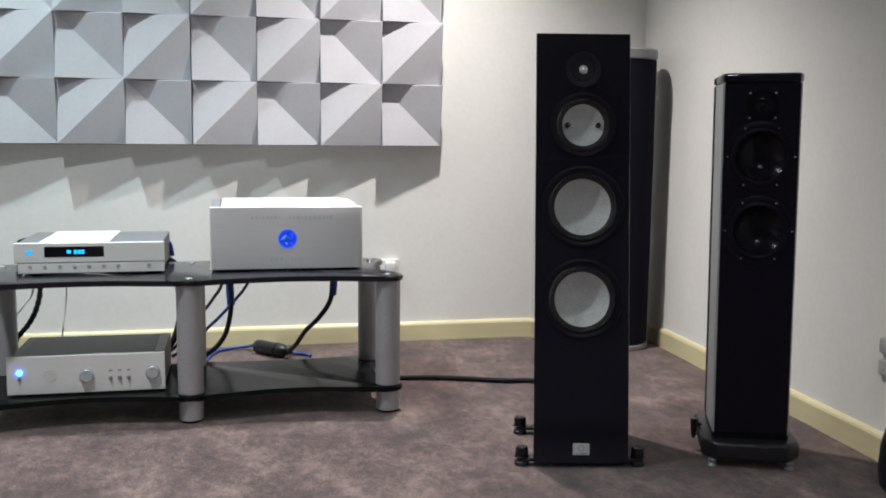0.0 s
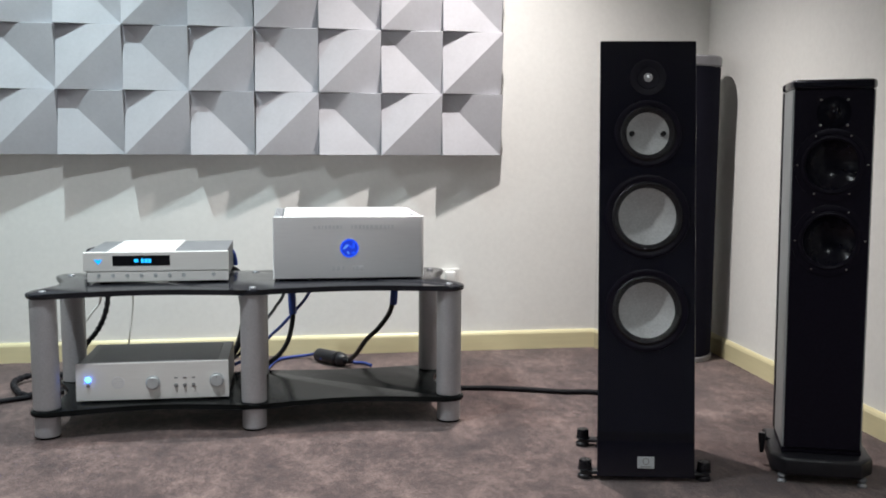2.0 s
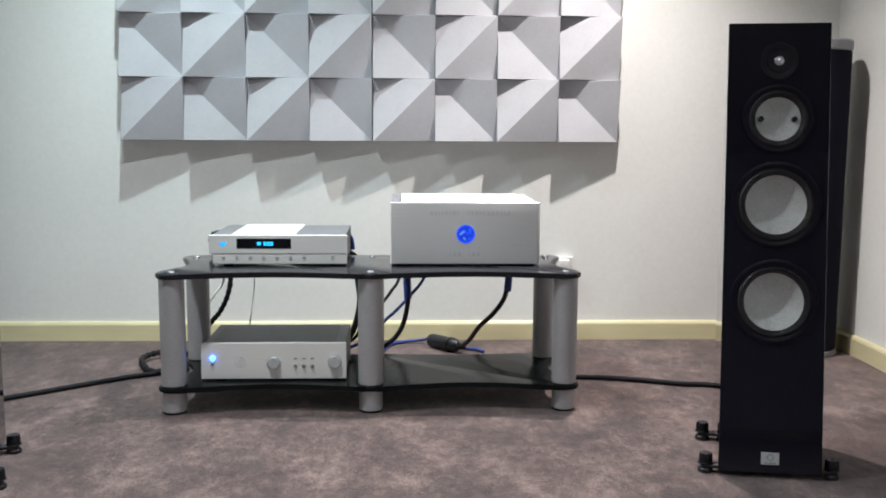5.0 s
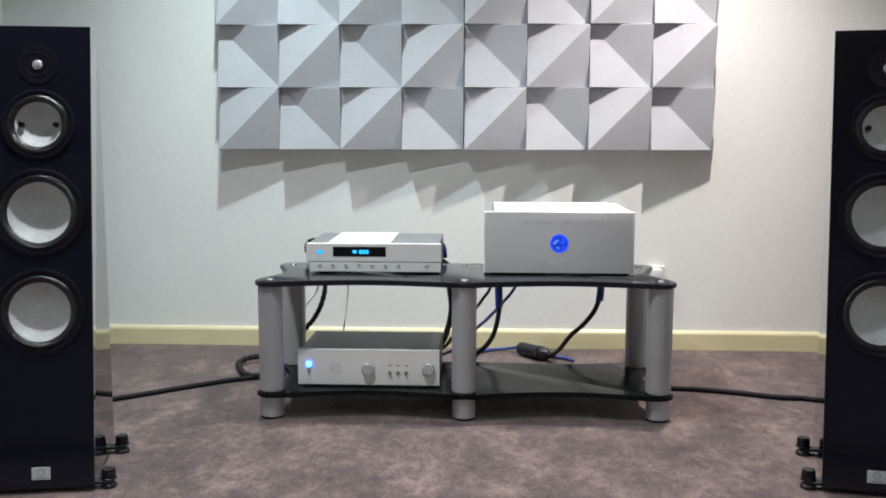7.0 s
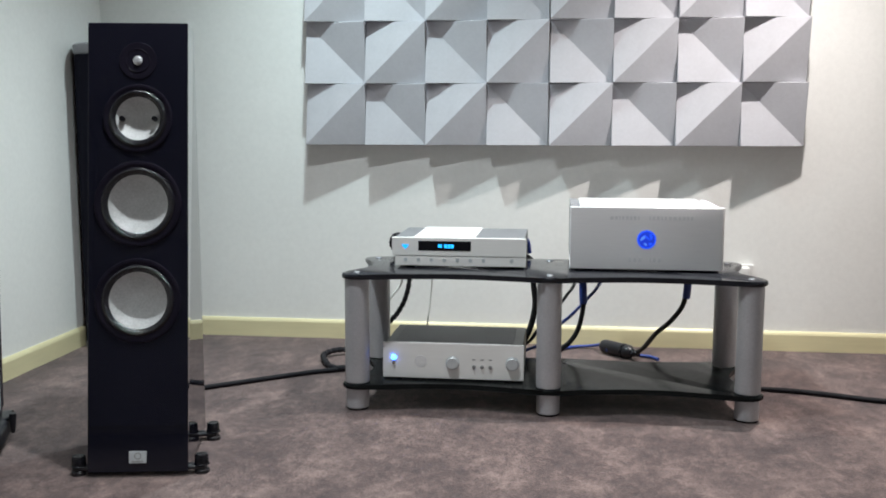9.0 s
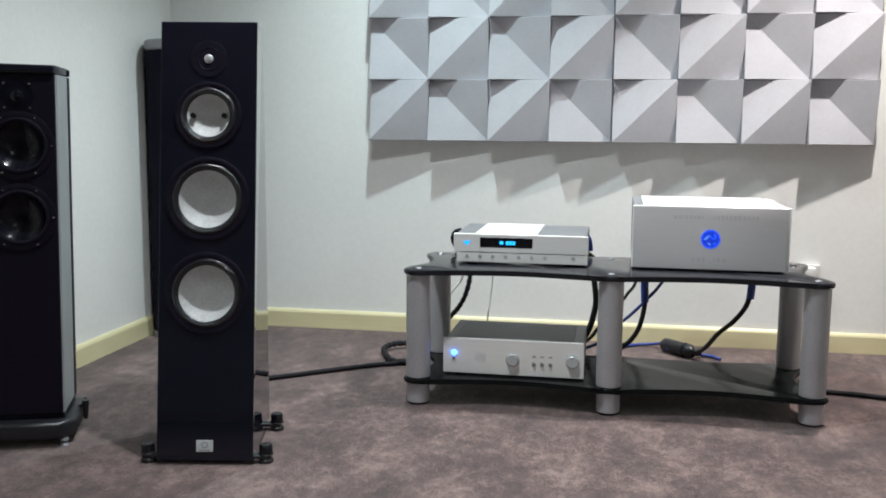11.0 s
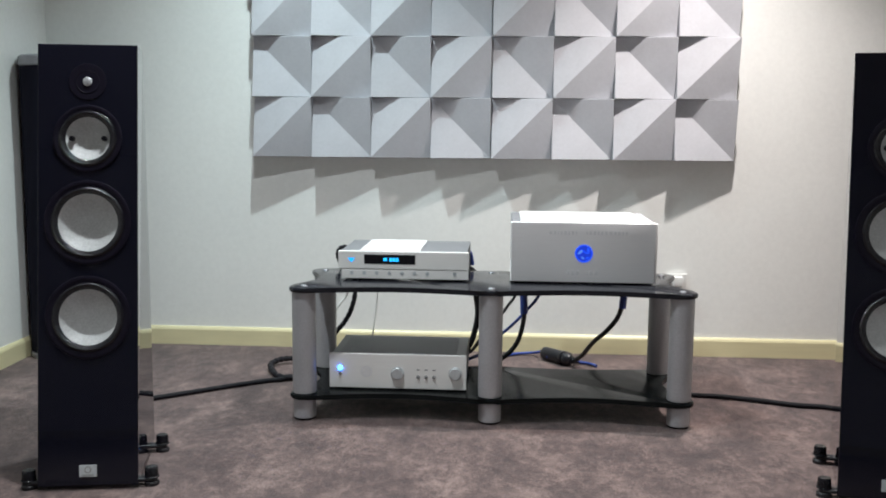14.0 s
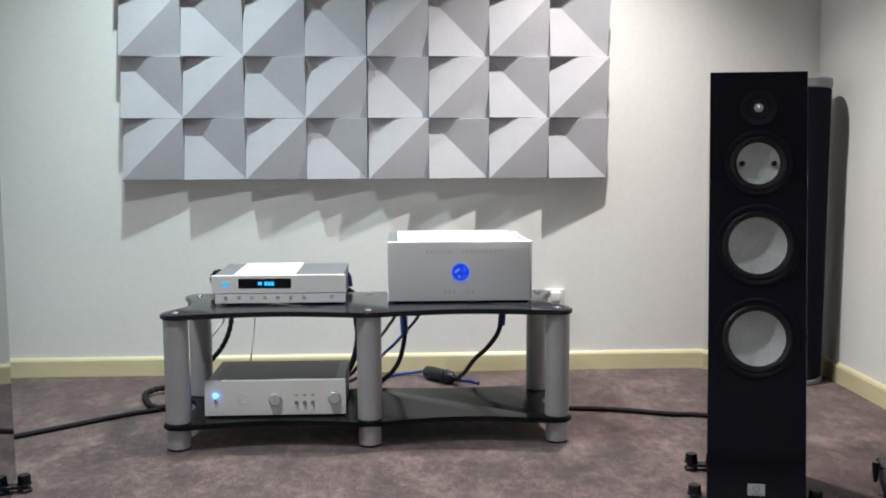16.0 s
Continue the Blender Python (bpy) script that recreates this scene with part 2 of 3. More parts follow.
# ---- room ----
BACK, SIDE, REAR, TOP = 0.09, 1.845, -7.5, 2.45


def wall(name, lo, hi, label):
    return tagged(part(name, box(lo, hi), WALL), label, "wall", kind="structure")


wall("wall_north", (-SIDE - 0.12, BACK, 0), (SIDE + 0.12, BACK + 0.12, TOP), "plain off-white painted wall behind the equipment rack")
wall("wall_east", (SIDE, REAR, 0), (SIDE + 0.12, BACK, TOP), "plain off-white painted side wall with a wall socket")
wall("wall_west", (-SIDE - 0.12, REAR, 0), (-SIDE, BACK, TOP), "plain off-white painted side wall, cool lit")
wall("wall_south", (-SIDE - 0.12, REAR - 0.12, 0), (SIDE + 0.12, REAR, TOP), "plain off-white painted wall behind the camera")
tagged(part("ceiling", box((-SIDE - 0.12, REAR - 0.12, TOP), (SIDE + 0.12, BACK + 0.12, TOP + 0.1)), CEIL), "plain white painted ceiling", "ceiling", kind="structure")


def carpet():
    bm = bmesh.new()
    bmesh.ops.create_grid(bm, x_segments=120, y_segments=220, size=0.5)
    for v in bm.verts:
        v.co.x, v.co.y = v.co.x * (2 * SIDE + 0.02), (v.co.y + 0.5) * (BACK - REAR + 0.02) + REAR - 0.01
        v.co.z = 0.0015 * noise.noise(Vector((v.co.x * 9, v.co.y * 9, 0)))
    return part("floor", bm, CARPET, smooth=True)


tagged(carpet(), "mottled mauve-brown cut-pile carpet with brushed streaks", "carpet", kind="structure")
tagged(part("subfloor", box((-SIDE - 0.12, REAR - 0.12, -0.1), (SIDE + 0.12, BACK + 0.12, -0.012)), CASE), "concrete slab under the carpet", "floor", kind="structure")


def skirting_profile():
    return [(0, 0), (0.015, 0), (0.015, 0.064), (0.012, 0.071), (0.005, 0.0775), (0, 0.0775)]


def skirting(name, start, end, inward):
    """A moulded skirting board between two plan points, standing off the wall towards inward."""
    bm, (a, b), w = bmesh.new(), (Vector((*start, 0)), Vector((*end, 0))), Vector((*inward, 0))
    rings = [[bm.verts.new(p + w * d + Vector((0, 0, h))) for d, h in skirting_profile()] for p in (a, b)]
    k = len(rings[0])
    for i in range(k):
        bm.faces.new((rings[0][i], rings[0][(i + 1) % k], rings[1][(i + 1) % k], rings[1][i]))
    bm.faces.new(rings[0]), bm.faces.new(rings[1][::-1])
    return tagged(part(name, bm, SKIRT), "cream gloss-painted skirting board along the carpet", "skirting board", kind="structure")


skirting("baseboard_north", (-SIDE, BACK), (SIDE, BACK), (0, -1))
skirting("baseboard_east", (SIDE, BACK - 0.015), (SIDE, REAR), (-1, 0))
skirting("baseboard_west", (-SIDE, BACK - 0.015), (-SIDE, REAR), (1, 0))
skirting("baseboard_south", (-SIDE + 0.015, REAR), (SIDE - 0.015, REAR), (0, 1))

# ---- relief panels on the wall ----
TILE, HIGH, LOW = 0.24, 0.091, 0.048


def relief_tile(ridge):
    """One square tile with two proud and two low corners, creased along one diagonal."""
    bm, g = bmesh.new(), TILE / 2 - 0.0008
    corners = [(-g, -g, HIGH), (g, -g, LOW), (g, g, HIGH), (-g, g, LOW)]
    front = [bm.verts.new((x, -h, z)) for x, z, h in corners]
    rear = [bm.verts.new((x, -0.002, z)) for x, z, h in corners]
    if ridge:
        bm.faces.new((front[0], front[1], front[2])), bm.faces.new((front[0], front[2], front[3]))
    else:
        bm.faces.new((front[0], front[1], front[3])), bm.faces.new((front[1], front[2], front[3]))
    for i in range(4):
        j = (i + 1) % 4
        bm.faces.new((front[j], front[i], rear[i], rear[j]))
    bm.faces.new(rear)
    bmesh.ops.bevel(bm, geom=[e for e in bm.edges if all(v in front for v in e.verts)], offset=0.0016, segments=1, affect="EDGES")
    bmesh.ops.recalc_face_normals(bm, faces=bm.faces)
    me = bpy.data.meshes.new("relief_tile")
    bm.to_mesh(me)
    bm.free()
    me.materials.append(FOAM)
    return me


RIDGE, VALLEY = relief_tile(True), relief_tile(False)
for side in (0, 1):
    panel = thing("diffuser_panel", pose((-0.4812, 0.4812)[side], BACK, 0.80), "grey-white sculpted acoustic panel of folded square tiles on the wall", "acoustic panel", "relief panels")
    for row in range(4):
        for col in range(4):
            tile = new("tile", RIDGE if (row + col) % 2 == 0 else VALLEY)
            tile.parent = panel
            tile.matrix_basis = pose((col - 1.5) * TILE, random.uniform(-0.002, 0.0), (row + 0.5) * TILE, 0, 0, random.uniform(-0.25, 0.25))

# ---- glossy black loudspeakers ----
LEAN_BACK = 0.166


def tower_speaker(m, tag):
    H, W, D, TAPER = 1.121, 0.247, 0.36, 0.024
    s = thing("tower_speaker", m, "tall piano-black three-way floorstanding loudspeaker with pale ceramic cones", "loudspeaker", tag)
    h = W / 2
    z0 = 0.012
    k = LEAN_BACK / H
    pts = [(-h, 0), (h, 0), (h - TAPER, D), (-h + TAPER, D)]
    bm = bmesh.new()
    low = [bm.verts.new((x, y + (k * z0 if y == 0 else 0), z0)) for x, y in pts]
    high = [bm.verts.new((x * (0.985 if y else 1), y + (LEAN_BACK if y == 0 else 0), H)) for x, y in pts]
    for i in range(4):
        bm.faces.new((low[i], low[(i + 1) % 4], high[(i + 1) % 4], high[i]))
    bm.faces.new(low[::-1]), bm.faces.new(high)
    bmesh.ops.bevel(bm, geom=list(bm.edges), offset=0.0025, segments=2, profile=0.5, affect="EDGES")
    cabinet = part("cabinet", bm, PIANO, s)
    # the raked front: local frame with x across, z up along the baffle, -y out of it
    rake = Matrix.Rotation(-math.atan2(LEAN_BACK, H), 4, "X")

    def on_front(u, v):
        return rake @ Matrix.Translation((u, -0.0008, v)) @ FRONT

    # tweeter in a shallow recessed waveguide
    part("waveguide", lathe([(0.047, 0.0), (0.046, 0.0012), (0.040, 0.0012), (0.034, 0.0006), (0.018, 0.0004), (0, 0.0004)], 40), SATIN, s, m=on_front(0, 1.038), smooth=True)
    part("guard_ring", lathe([(0.030, 0.0), (0.0298, 0.0016), (0.0288, 0.0020), (0.0276, 0.0014), (0.0274, 0.0)], 40), SATIN, s, m=on_front(0, 1.038), smooth=True)
    part("tweeter_dome", lathe([(0.0118, 0.001), (0.0114, 0.0028), (0.009, 0.0042), (0.0055, 0.0052), (0, 0.0056)], 28), DOME, s, "small silver tweeter dome", True, on_front(0, 1.038))
    for v, r, flange, name in ((0.893, 0.0565, 0.086, "midrange"), (0.679, 0.0755, 0.108, "woofer"), (0.438, 0.0735, 0.106, "woofer")):
        unit = part(name, lathe([(flange, 0.0), (flange - 0.001, 0.003), (flange - 0.004, 0.004), (r + 0.021, 0.004), (r + 0.018, 0.002),
                                 (r + 0.015, 0.0022)], 56), SATIN, s, "", True, on_front(0, v))
        part("surround", lathe([(r + 0.0165, 0.001), (r + 0.014, 0.0045), (r + 0.0095, 0.0068), (r + 0.005, 0.0055), (r + 0.001, 0.002), (r - 0.002, -0.001)], 56),
             SURROUND, unit, "crinkled black rubber surround", True, Matrix())
        depth = 0.034 if name == "woofer" else 0.024
        prof = [(r * t, -0.002 - depth * (1 - t ** 2.2)) for t in (1.0, 0.96, 0.9, 0.82, 0.72, 0.6, 0.46, 0.3, 0.15)] + [(0, -0.002 - depth)]
        part("cone", lathe(prof, 56), CERAMIC, unit, "pale ceramic concave cone", True, Matrix())
        if name == "midrange":
            for x in (-0.040, 0.040):
                part("damping_dot", rod(0.0068, -0.014, 0.002, 0.0015, 20), RUBBER, unit, "round black damping dot", True, Matrix.Translation((x, 0.0, 0.0)))
    # holes for the bowls
    for v, r in ((0.893, 0.0565), (0.679, 0.0755), (0.438, 0.0735)):
        cut = part("cutter", rod(r + 0.010, -0.05, 0.05, 0.001, 56), PIANO, None, m=m @ on_front(0, v))
        b = cabinet.modifiers.new("opening", "BOOLEAN")
        b.operation, b.object, b.solver = "DIFFERENCE", cut, "EXACT"
        CUTTERS.append((cabinet, cut))
    badge = part("badge", box((-0.0215, -0.001, -0.0150), (0.0215, 0.0015, 0.0150), 0.0006, 1), BADGE, s, "small silver badge with a ring mark",
                 m=rake @ Matrix.Translation((0.0, -0.001, 0.050)))
    part("ring_mark", lathe([(0.0085, 0), (0.0085, 0.0008), (0.0065, 0.0008), (0.0065, 0)], 28), CASE, badge, m=Matrix.Translation((0.0, -0.0008, 0.003)) @ FRONT)
    part("letter_bar", box((-0.014, -0.0018, -0.0115), (0.014, -0.0006, -0.0095)), CASE, badge)
    # outrigger bars with dome-capped spikes
    for y, reach in ((0.030, 0.028), (0.29, 0.010)):
        for x in (-h - reach, h + reach):
            inner = math.copysign(h - 0.03, x)
            outer = x + math.copysign(0.013, x)
            bar = part("outrigger", box((min(inner, outer), y - 0.016, 0.0115), (max(inner, outer), y + 0.016, 0.0225), 0.005, 3), PLASTIC, s, "black outrigger arm", True)
            part("spike_knob", lathe([(0, 0.048), (0.0145, 0.048), (0.0165, 0.045), (0.0175, 0.025), (0.020, 0.023), (0.020, 0.0222), (0, 0.0222)], 28),
                 RUBBER, bar, "black rubber-capped knob", True, Matrix.Translation((x, y, 0)))
            part("spike_foot", lathe([(0, 0.0118), (0.016, 0.0118), (0.019, 0.008), (0.019, 0.0), (0, 0.0)], 28), PLASTIC, bar, "", True, Matrix.Translation((x, y, 0)))
    return s


CUTTERS = []
tower_speaker(pose(1.028, -1.477, 0, 0, 0, -11.5), "tower pair")
tower_speaker(pose(-0.985, -1.550, 0, 0, 0, 10.2), "tower pair").scale = (1.006, 1.006, 1.006)
# ---- slim grey-sided loudspeakers ----


def slim_speaker(m, inner):
    """inner: -1 or 1, the side on which the long rear hook shows."""
    s = thing("slim_speaker", m, "slim black floorstanding loudspeaker with grey metal sides on a black plinth", "loudspeaker", "slim pair")
    w, d, z0, z1 = 0.092, 0.190, 0.085, 0.993
    baffle = part("front_baffle", box((-w, 0, z0), (w, 0.06, z1), 0.003), SATIN, s)
    for x in (-1, 1):
        part("side_panel", prism([(x * (w - 0.001), 0.005), (x * (w + 0.004), 0.008), (x * (w + 0.004), d - 0.02), (x * (w - 0.001), d - 0.02)][::x], z0, z1, 0.0012), SIDE_METAL, s, "satin grey metal side panel")
    part("back_panel", box((-w - 0.006, d - 0.019, z0), (w + 0.006, d + 0.012, z1), 0.003), SATIN, s)
    part("core", box((-w + 0.002, 0.061, z0), (w - 0.002, d - 0.02, z1)), CASE_SIDE, s)
    part("cap", prism([(-w + 0.004, -0.008), (w - 0.004, -0.008), (w + 0.006, 0.006), (w + 0.006, d + 0.016), (-w - 0.006, d + 0.016), (-w - 0.006, 0.006)], z1 + 0.0005, z1 + 0.024, 0.007, 4),
         PIANO, s, "rounded glossy black top cap", True)
    front = FRONT
    tw = part("tweeter", lathe([(0.040, 0.0), (0.040, 0.0016), (0.018, 0.001), (0.014, 0.003), (0.009, 0.008), (0, 0.010)], 32), CONE, s, "", True, Matrix.Translation((0, -0.0005, 0.936)) @ front)
    for x in (-0.031, 0.031):
        for z in (-0.031, 0.031):
            part("screw", lathe([(0, 0.0045), (0.0032, 0.004), (0.0044, 0.0015), (0.0044, 0.0)], 12), STEEL, tw, "bright screw head", True, Matrix.Translation((x, z, 0)))
    for z in (0.808, 0.620):
        unit = part("woofer", lathe([(0.0895, 0.0), (0.0895, 0.002), (0.087, 0.003), (0.076, 0.003), (0.074, 0.001)], 48), SATIN, s, "", True, Matrix.Translation((0, -0.0005, z)) @ front)
        part("surround", lathe([(0.0755, 0.001), (0.072, 0.004), (0.068, 0.005), (0.064, 0.003), (0.062, -0.002)], 48), SATIN, unit, "", True)
        part("cone", lathe([(0.0635, -0.001), (0.058, -0.006), (0.050, -0.013), (0.040, -0.020), (0.030, -0.025), (0.020, -0.028), (0.010, -0.030), (0, -0.0305)], 48), CONE, unit, "glossy black bowl cone", True)
        for a in range(6):
            part("screw", lathe([(0, 0.0045), (0.0024, 0.004), (0.0032, 0.0025), (0.0032, 0.0)], 12), STEEL, unit, "", True,
                 Matrix.Translation((0.082 * math.cos(radians(60 * a)), 0.082 * math.sin(radians(60 * a)), 0.0022)))
        cut = part("cutter", rod(0.0675, -0.045, 0.05, 0.001, 48), SATIN, None, m=m @ Matrix.Translation((0, 0, z)) @ front)
        b = baffle.modifiers.new("opening", "BOOLEAN")
        b.operation, b.object, b.solver = "DIFFERENCE", cut, "EXACT"
        CUTTERS.append((baffle, cut))
    part("plinth_neck", box((-w - 0.004, 0.006, 0.071), (w + 0.004, d, 0.086), 0.003), SATIN, s)
    part("plinth", prism([(-w + 0.004, -0.040), (w - 0.004, -0.040), (w + 0.031, 0.004), (w + 0.031, d + 0.03), (-w - 0.031, d + 0.03), (-w - 0.031, 0.004)], 0.022, 0.070, 0.010, 3),
         PLASTIC, s, "dark grey chamfered plinth", True)
    for x in (-w - 0.004, w + 0.004):
        for y in (-0.018, d + 0.005):
            part("spike_foot", lathe([(0, 0.0225), (0.010, 0.0225), (0.012, 0.017), (0.007, 0.010), (0.012, 0.004), (0.012, 0), (0, 0)], 20), SINK, s, "grey steel foot", True,
                 Matrix.Translation((x, y, 0)))
    x = inner * (w + 0.030)
    part("hook", tube([(x - inner * 0.02, d * 0.62, 0.060), (x + inner * 0.006, d * 0.60, 0.074), (x + inner * 0.014, d * 0.58, 0.084)], 0.006), PLASTIC, s, "black outrigger arm", True)
    part("hook_foot", lathe([(0, 0.088), (0.009, 0.088), (0.010, 0.08), (0.007, 0.045), (0.005, 0.034), (0, 0.032)], 16), PLASTIC, s, "", True, Matrix.Translation((x + inner * 0.012, d * 0.58, 0)))
    return s


slim_speaker(pose(1.474, -1.533, 0, 0, -0.8, -21.5), -1)
slim_speaker(pose(-1.518, -1.50, 0, 0, 1.1, 23.0), 1)

# cut the driver openings
bpy.context.view_layer.update()
done = list(dict.fromkeys(c for c, _ in CUTTERS))
graph = bpy.context.evaluated_depsgraph_get()
for cabinet in done:
    shaped = bpy.data.meshes.new_from_object(cabinet.evaluated_get(graph))
    cabinet.modifiers.clear()
    cabinet.data = shaped
for cabinet, cut in CUTTERS:
    bpy.data.objects.remove(cut, do_unlink=True)

# ---- corner bass traps ----


def bass_trap(m):
    s = thing("bass_trap", m, "dark cloth-covered bass trap column with grey cap, in a corner", "bass trap", "corner traps")
    part("column", rod(0.137, 0.022, 1.145, 0.004, 56), CLOTH, s, "", True)
    part("top_cap", rod(0.1405, 1.1455, 1.186, 0.006, 56), CAPGREY, s, "mid-grey plastic top cap", True)
    part("bottom_ring", rod(0.1405, 0.0, 0.0215, 0.004, 56), CAPGREY, s, "pale grey bottom ring", True)
    return s


bass_trap(pose(1.657, -0.12, 0))
bass_trap(pose(-1.703, -0.12, 0))

# ---- equipment rack ----
RACK_X, FRONT_Y, REAR_Y = 0.0225, -0.882, -0.548
LEGS = [(-0.589, FRONT_Y), (0.0, FRONT_Y), (0.590, FRONT_Y), (-0.579, REAR_Y), (0.0, REAR_Y), (0.580, REAR_Y)]


def shelf_outline():
    """Lobes round the six legs, with shallow waisted edges between them."""
    pts, lobe = [], 0.046

    def bow(a, b, depth, n=14):
        (x0, y0), (x1, y1) = a, b
        dx, dy = x1 - x0, y1 - y0
        size = math.hypot(dx, dy)
        nx, ny = -dy / size, dx / size
        for i in range(1, n):
            t = i / n
            q = depth * math.sin(math.pi * t) ** 1.2
            pts.append((x0 + dx * t + nx * q, y0 + dy * t + ny * q))

    def arc(c, a0, a1, n=9):
        for i in range(n + 1):
            a = radians(a0 + (a1 - a0) * i / n)
            pts.append((c[0] + lobe * math.cos(a), c[1] + lobe * math.sin(a)))
        return pts[-1]

    fl, fm, fr, rl, rm, rr = LEGS
    end = arc(fl, 170, 290)
    bow(end, (fm[0] - 0.022, fm[1] - lobe + 0.004), 0.040)
    end = arc((fm[0], fm[1] + 0.002), 240, 300, 5)
    bow(end, (fr[0] - 0.016, fr[1] - lobe + 0.003), 0.040)
    end = arc(fr, 250, 370)
    bow(end, (rr[0] + 0.045, rr[1] - 0.008), 0.060)
    end = arc(rr, -10, 110)
    bow(end, (rm[0] + 0.022, rm[1] + lobe - 0.004), 0.020)
    end = arc((rm[0], rm[1] - 0.002), 60, 120, 5)
    bow(end, (rl[0] + 0.016, rl[1] + lobe - 0.003), 0.020)
    end = arc(rl, 70, 190)
    bow(end, pts[0], 0.060)
    return pts


def rack():
    s = thing("equipment_rack", pose(RACK_X - 0.012, 0, 0, 0, 0, 0.8), "low two-tier hi-fi rack of black glass shelves on thick grey columns", "hi-fi rack")
    outline = shelf_outline()
    top = part("top_shelf", prism(outline, 0.411, 0.427, 0.006, 3), GLASS, s, "wavy-edged black glass top shelf", True)
    low = part("lower_shelf", prism(outline, 0.069, 0.085, 0.006, 3), LOWER, s, "wavy-edged dull smoked-glass lower shelf, darker than the top one", True)
    for x, y in LEGS:
        part("column", rod(0.0375, 0.0855, 0.4105, 0.002, 40), LEG, s, "", True, Matrix.Translation((x, y, 0)))
        foot = part("foot", rod(0.0355, 0.006, 0.0685, 0.002, 40), LEG, s, "", True, Matrix.Translation((x, y, 0)))
        part("foot_pad", rod(0.033, 0.0, 0.0065, 0.001, 32), RUBBER, foot, "black rubber pad", True)
        part("cap_bolt", lathe([(0, 0.4305), (0.009, 0.4300), (0.011, 0.4275), (0.011, 0.4271)], 20), SINK, top, "flat steel bolt cap", True, Matrix.Translation((x, y, 0)))
    return s


rack()

# ---- disc player on the top shelf ----


def bar_text(parent, x, z, y, widths, height, gap, mat):
    """A row of plain upright bars standing for writing."""
    for w in widths:
        part("letter_bar", box((x, y - 0.0006, z - height / 2), (x + w, y + 0.0006, z + height / 2)), mat, parent)
        x += w + gap


def disc_player():
    x0, x1, y, z0, z1 = -0.478, -0.053, -0.770, 0.434, 0.5245
    s = thing("disc_player", pose(0, 0, 0), "silver disc player with a blue-lit display on the top glass shelf", "disc player")
    part("chassis", box((x0 + 0.006, y + 0.012, z0 + 0.004), (x1 - 0.006, y + 0.31, z1 - 0.004), 0.002), CASE_SIDE, s)
    part("upper_fascia", box((x0, y, 0.4655), (x1, y + 0.0115, z1), 0.0022), ALU_SOFT, s, "silver fascia")
    low = part("lower_fascia", box((x0 + 0.010, y + 0.0015, z0), (x1 - 0.001, y + 0.0115, 0.4648), 0.0018), ALU_SOFT, s)
    part("top_cover", box((x0 + 0.006, y + 0.012, z1 - 0.0038), (x1 - 0.006, y + 0.31, z1 - 0.001), 0.001), SINK, s, "dark grey top cover")
    part("top_plate", box((-0.408, y + 0.0118, z1 - 0.0009), (-0.212, y + 0.306, z1 + 0.0028), 0.0012), ALU_TOP, s, "bright silver top plate")
    win = part("display", box((-0.393, y - 0.0010, 0.4825), (-0.226, y + 0.003, 0.5135), 0.0006, 1), DISPLAY, s, "black display window")
    bar_text(win, -0.330, 0.498, y - 0.0012, (0.012,), 0.010, 0.003, DIGIT)
    bar_text(win, -0.310, 0.4975, y - 0.0012, (0.0085, 0.0085, 0.0085), 0.012, 0.002, DIGIT)
    bm = bmesh.new()
    tri = [bm.verts.new(p) for p in ((-0.4465, y - 0.0008, 0.5015), (-0.4225, y - 0.0008, 0.5015), (-0.4345, y - 0.0008, 0.4870))]
    bm.faces.new(tri)
    r = bmesh.ops.extrude_face_region(bm, geom=list(bm.faces))
    bmesh.ops.translate(bm, verts=[v for v in r["geom"] if isinstance(v, bmesh.types.BMVert)], vec=(0, 0.002, 0))
    part("power_mark", bm, CYAN, s, "glowing cyan triangle mark")
    for k in range(7):
        part("button", lathe([(0, 0.0016), (0.0036, 0.0015), (0.0040, 0.0004), (0.0050, 0.0004), (0.0054, 0.0012), (0.0060, 0.0)], 20), BADGE, low, "", True, Matrix.Translation((-0.434 + k * 0.0412, y + 0.0012, 0.4530)) @ FRONT)
    part("button", lathe([(0, 0.0016), (0.0036, 0.0015), (0.0040, 0.0004), (0.0050, 0.0004), (0.0054, 0.0012), (0.0060, 0.0)], 20), BADGE, low, "", True, Matrix.Translation((-0.098, y + 0.0012, 0.4540)) @ FRONT)
    for x in (x0 + 0.05, x1 - 0.05):
        for yy in (y + 0.06, y + 0.26):
            part("foot", rod(0.016, 0.427, 0.4385, 0.001, 24), RUBBER, s, "", True, Matrix.Translation((x, yy, 0)))
    return s


disc_player()

# ---- power amplifier ----


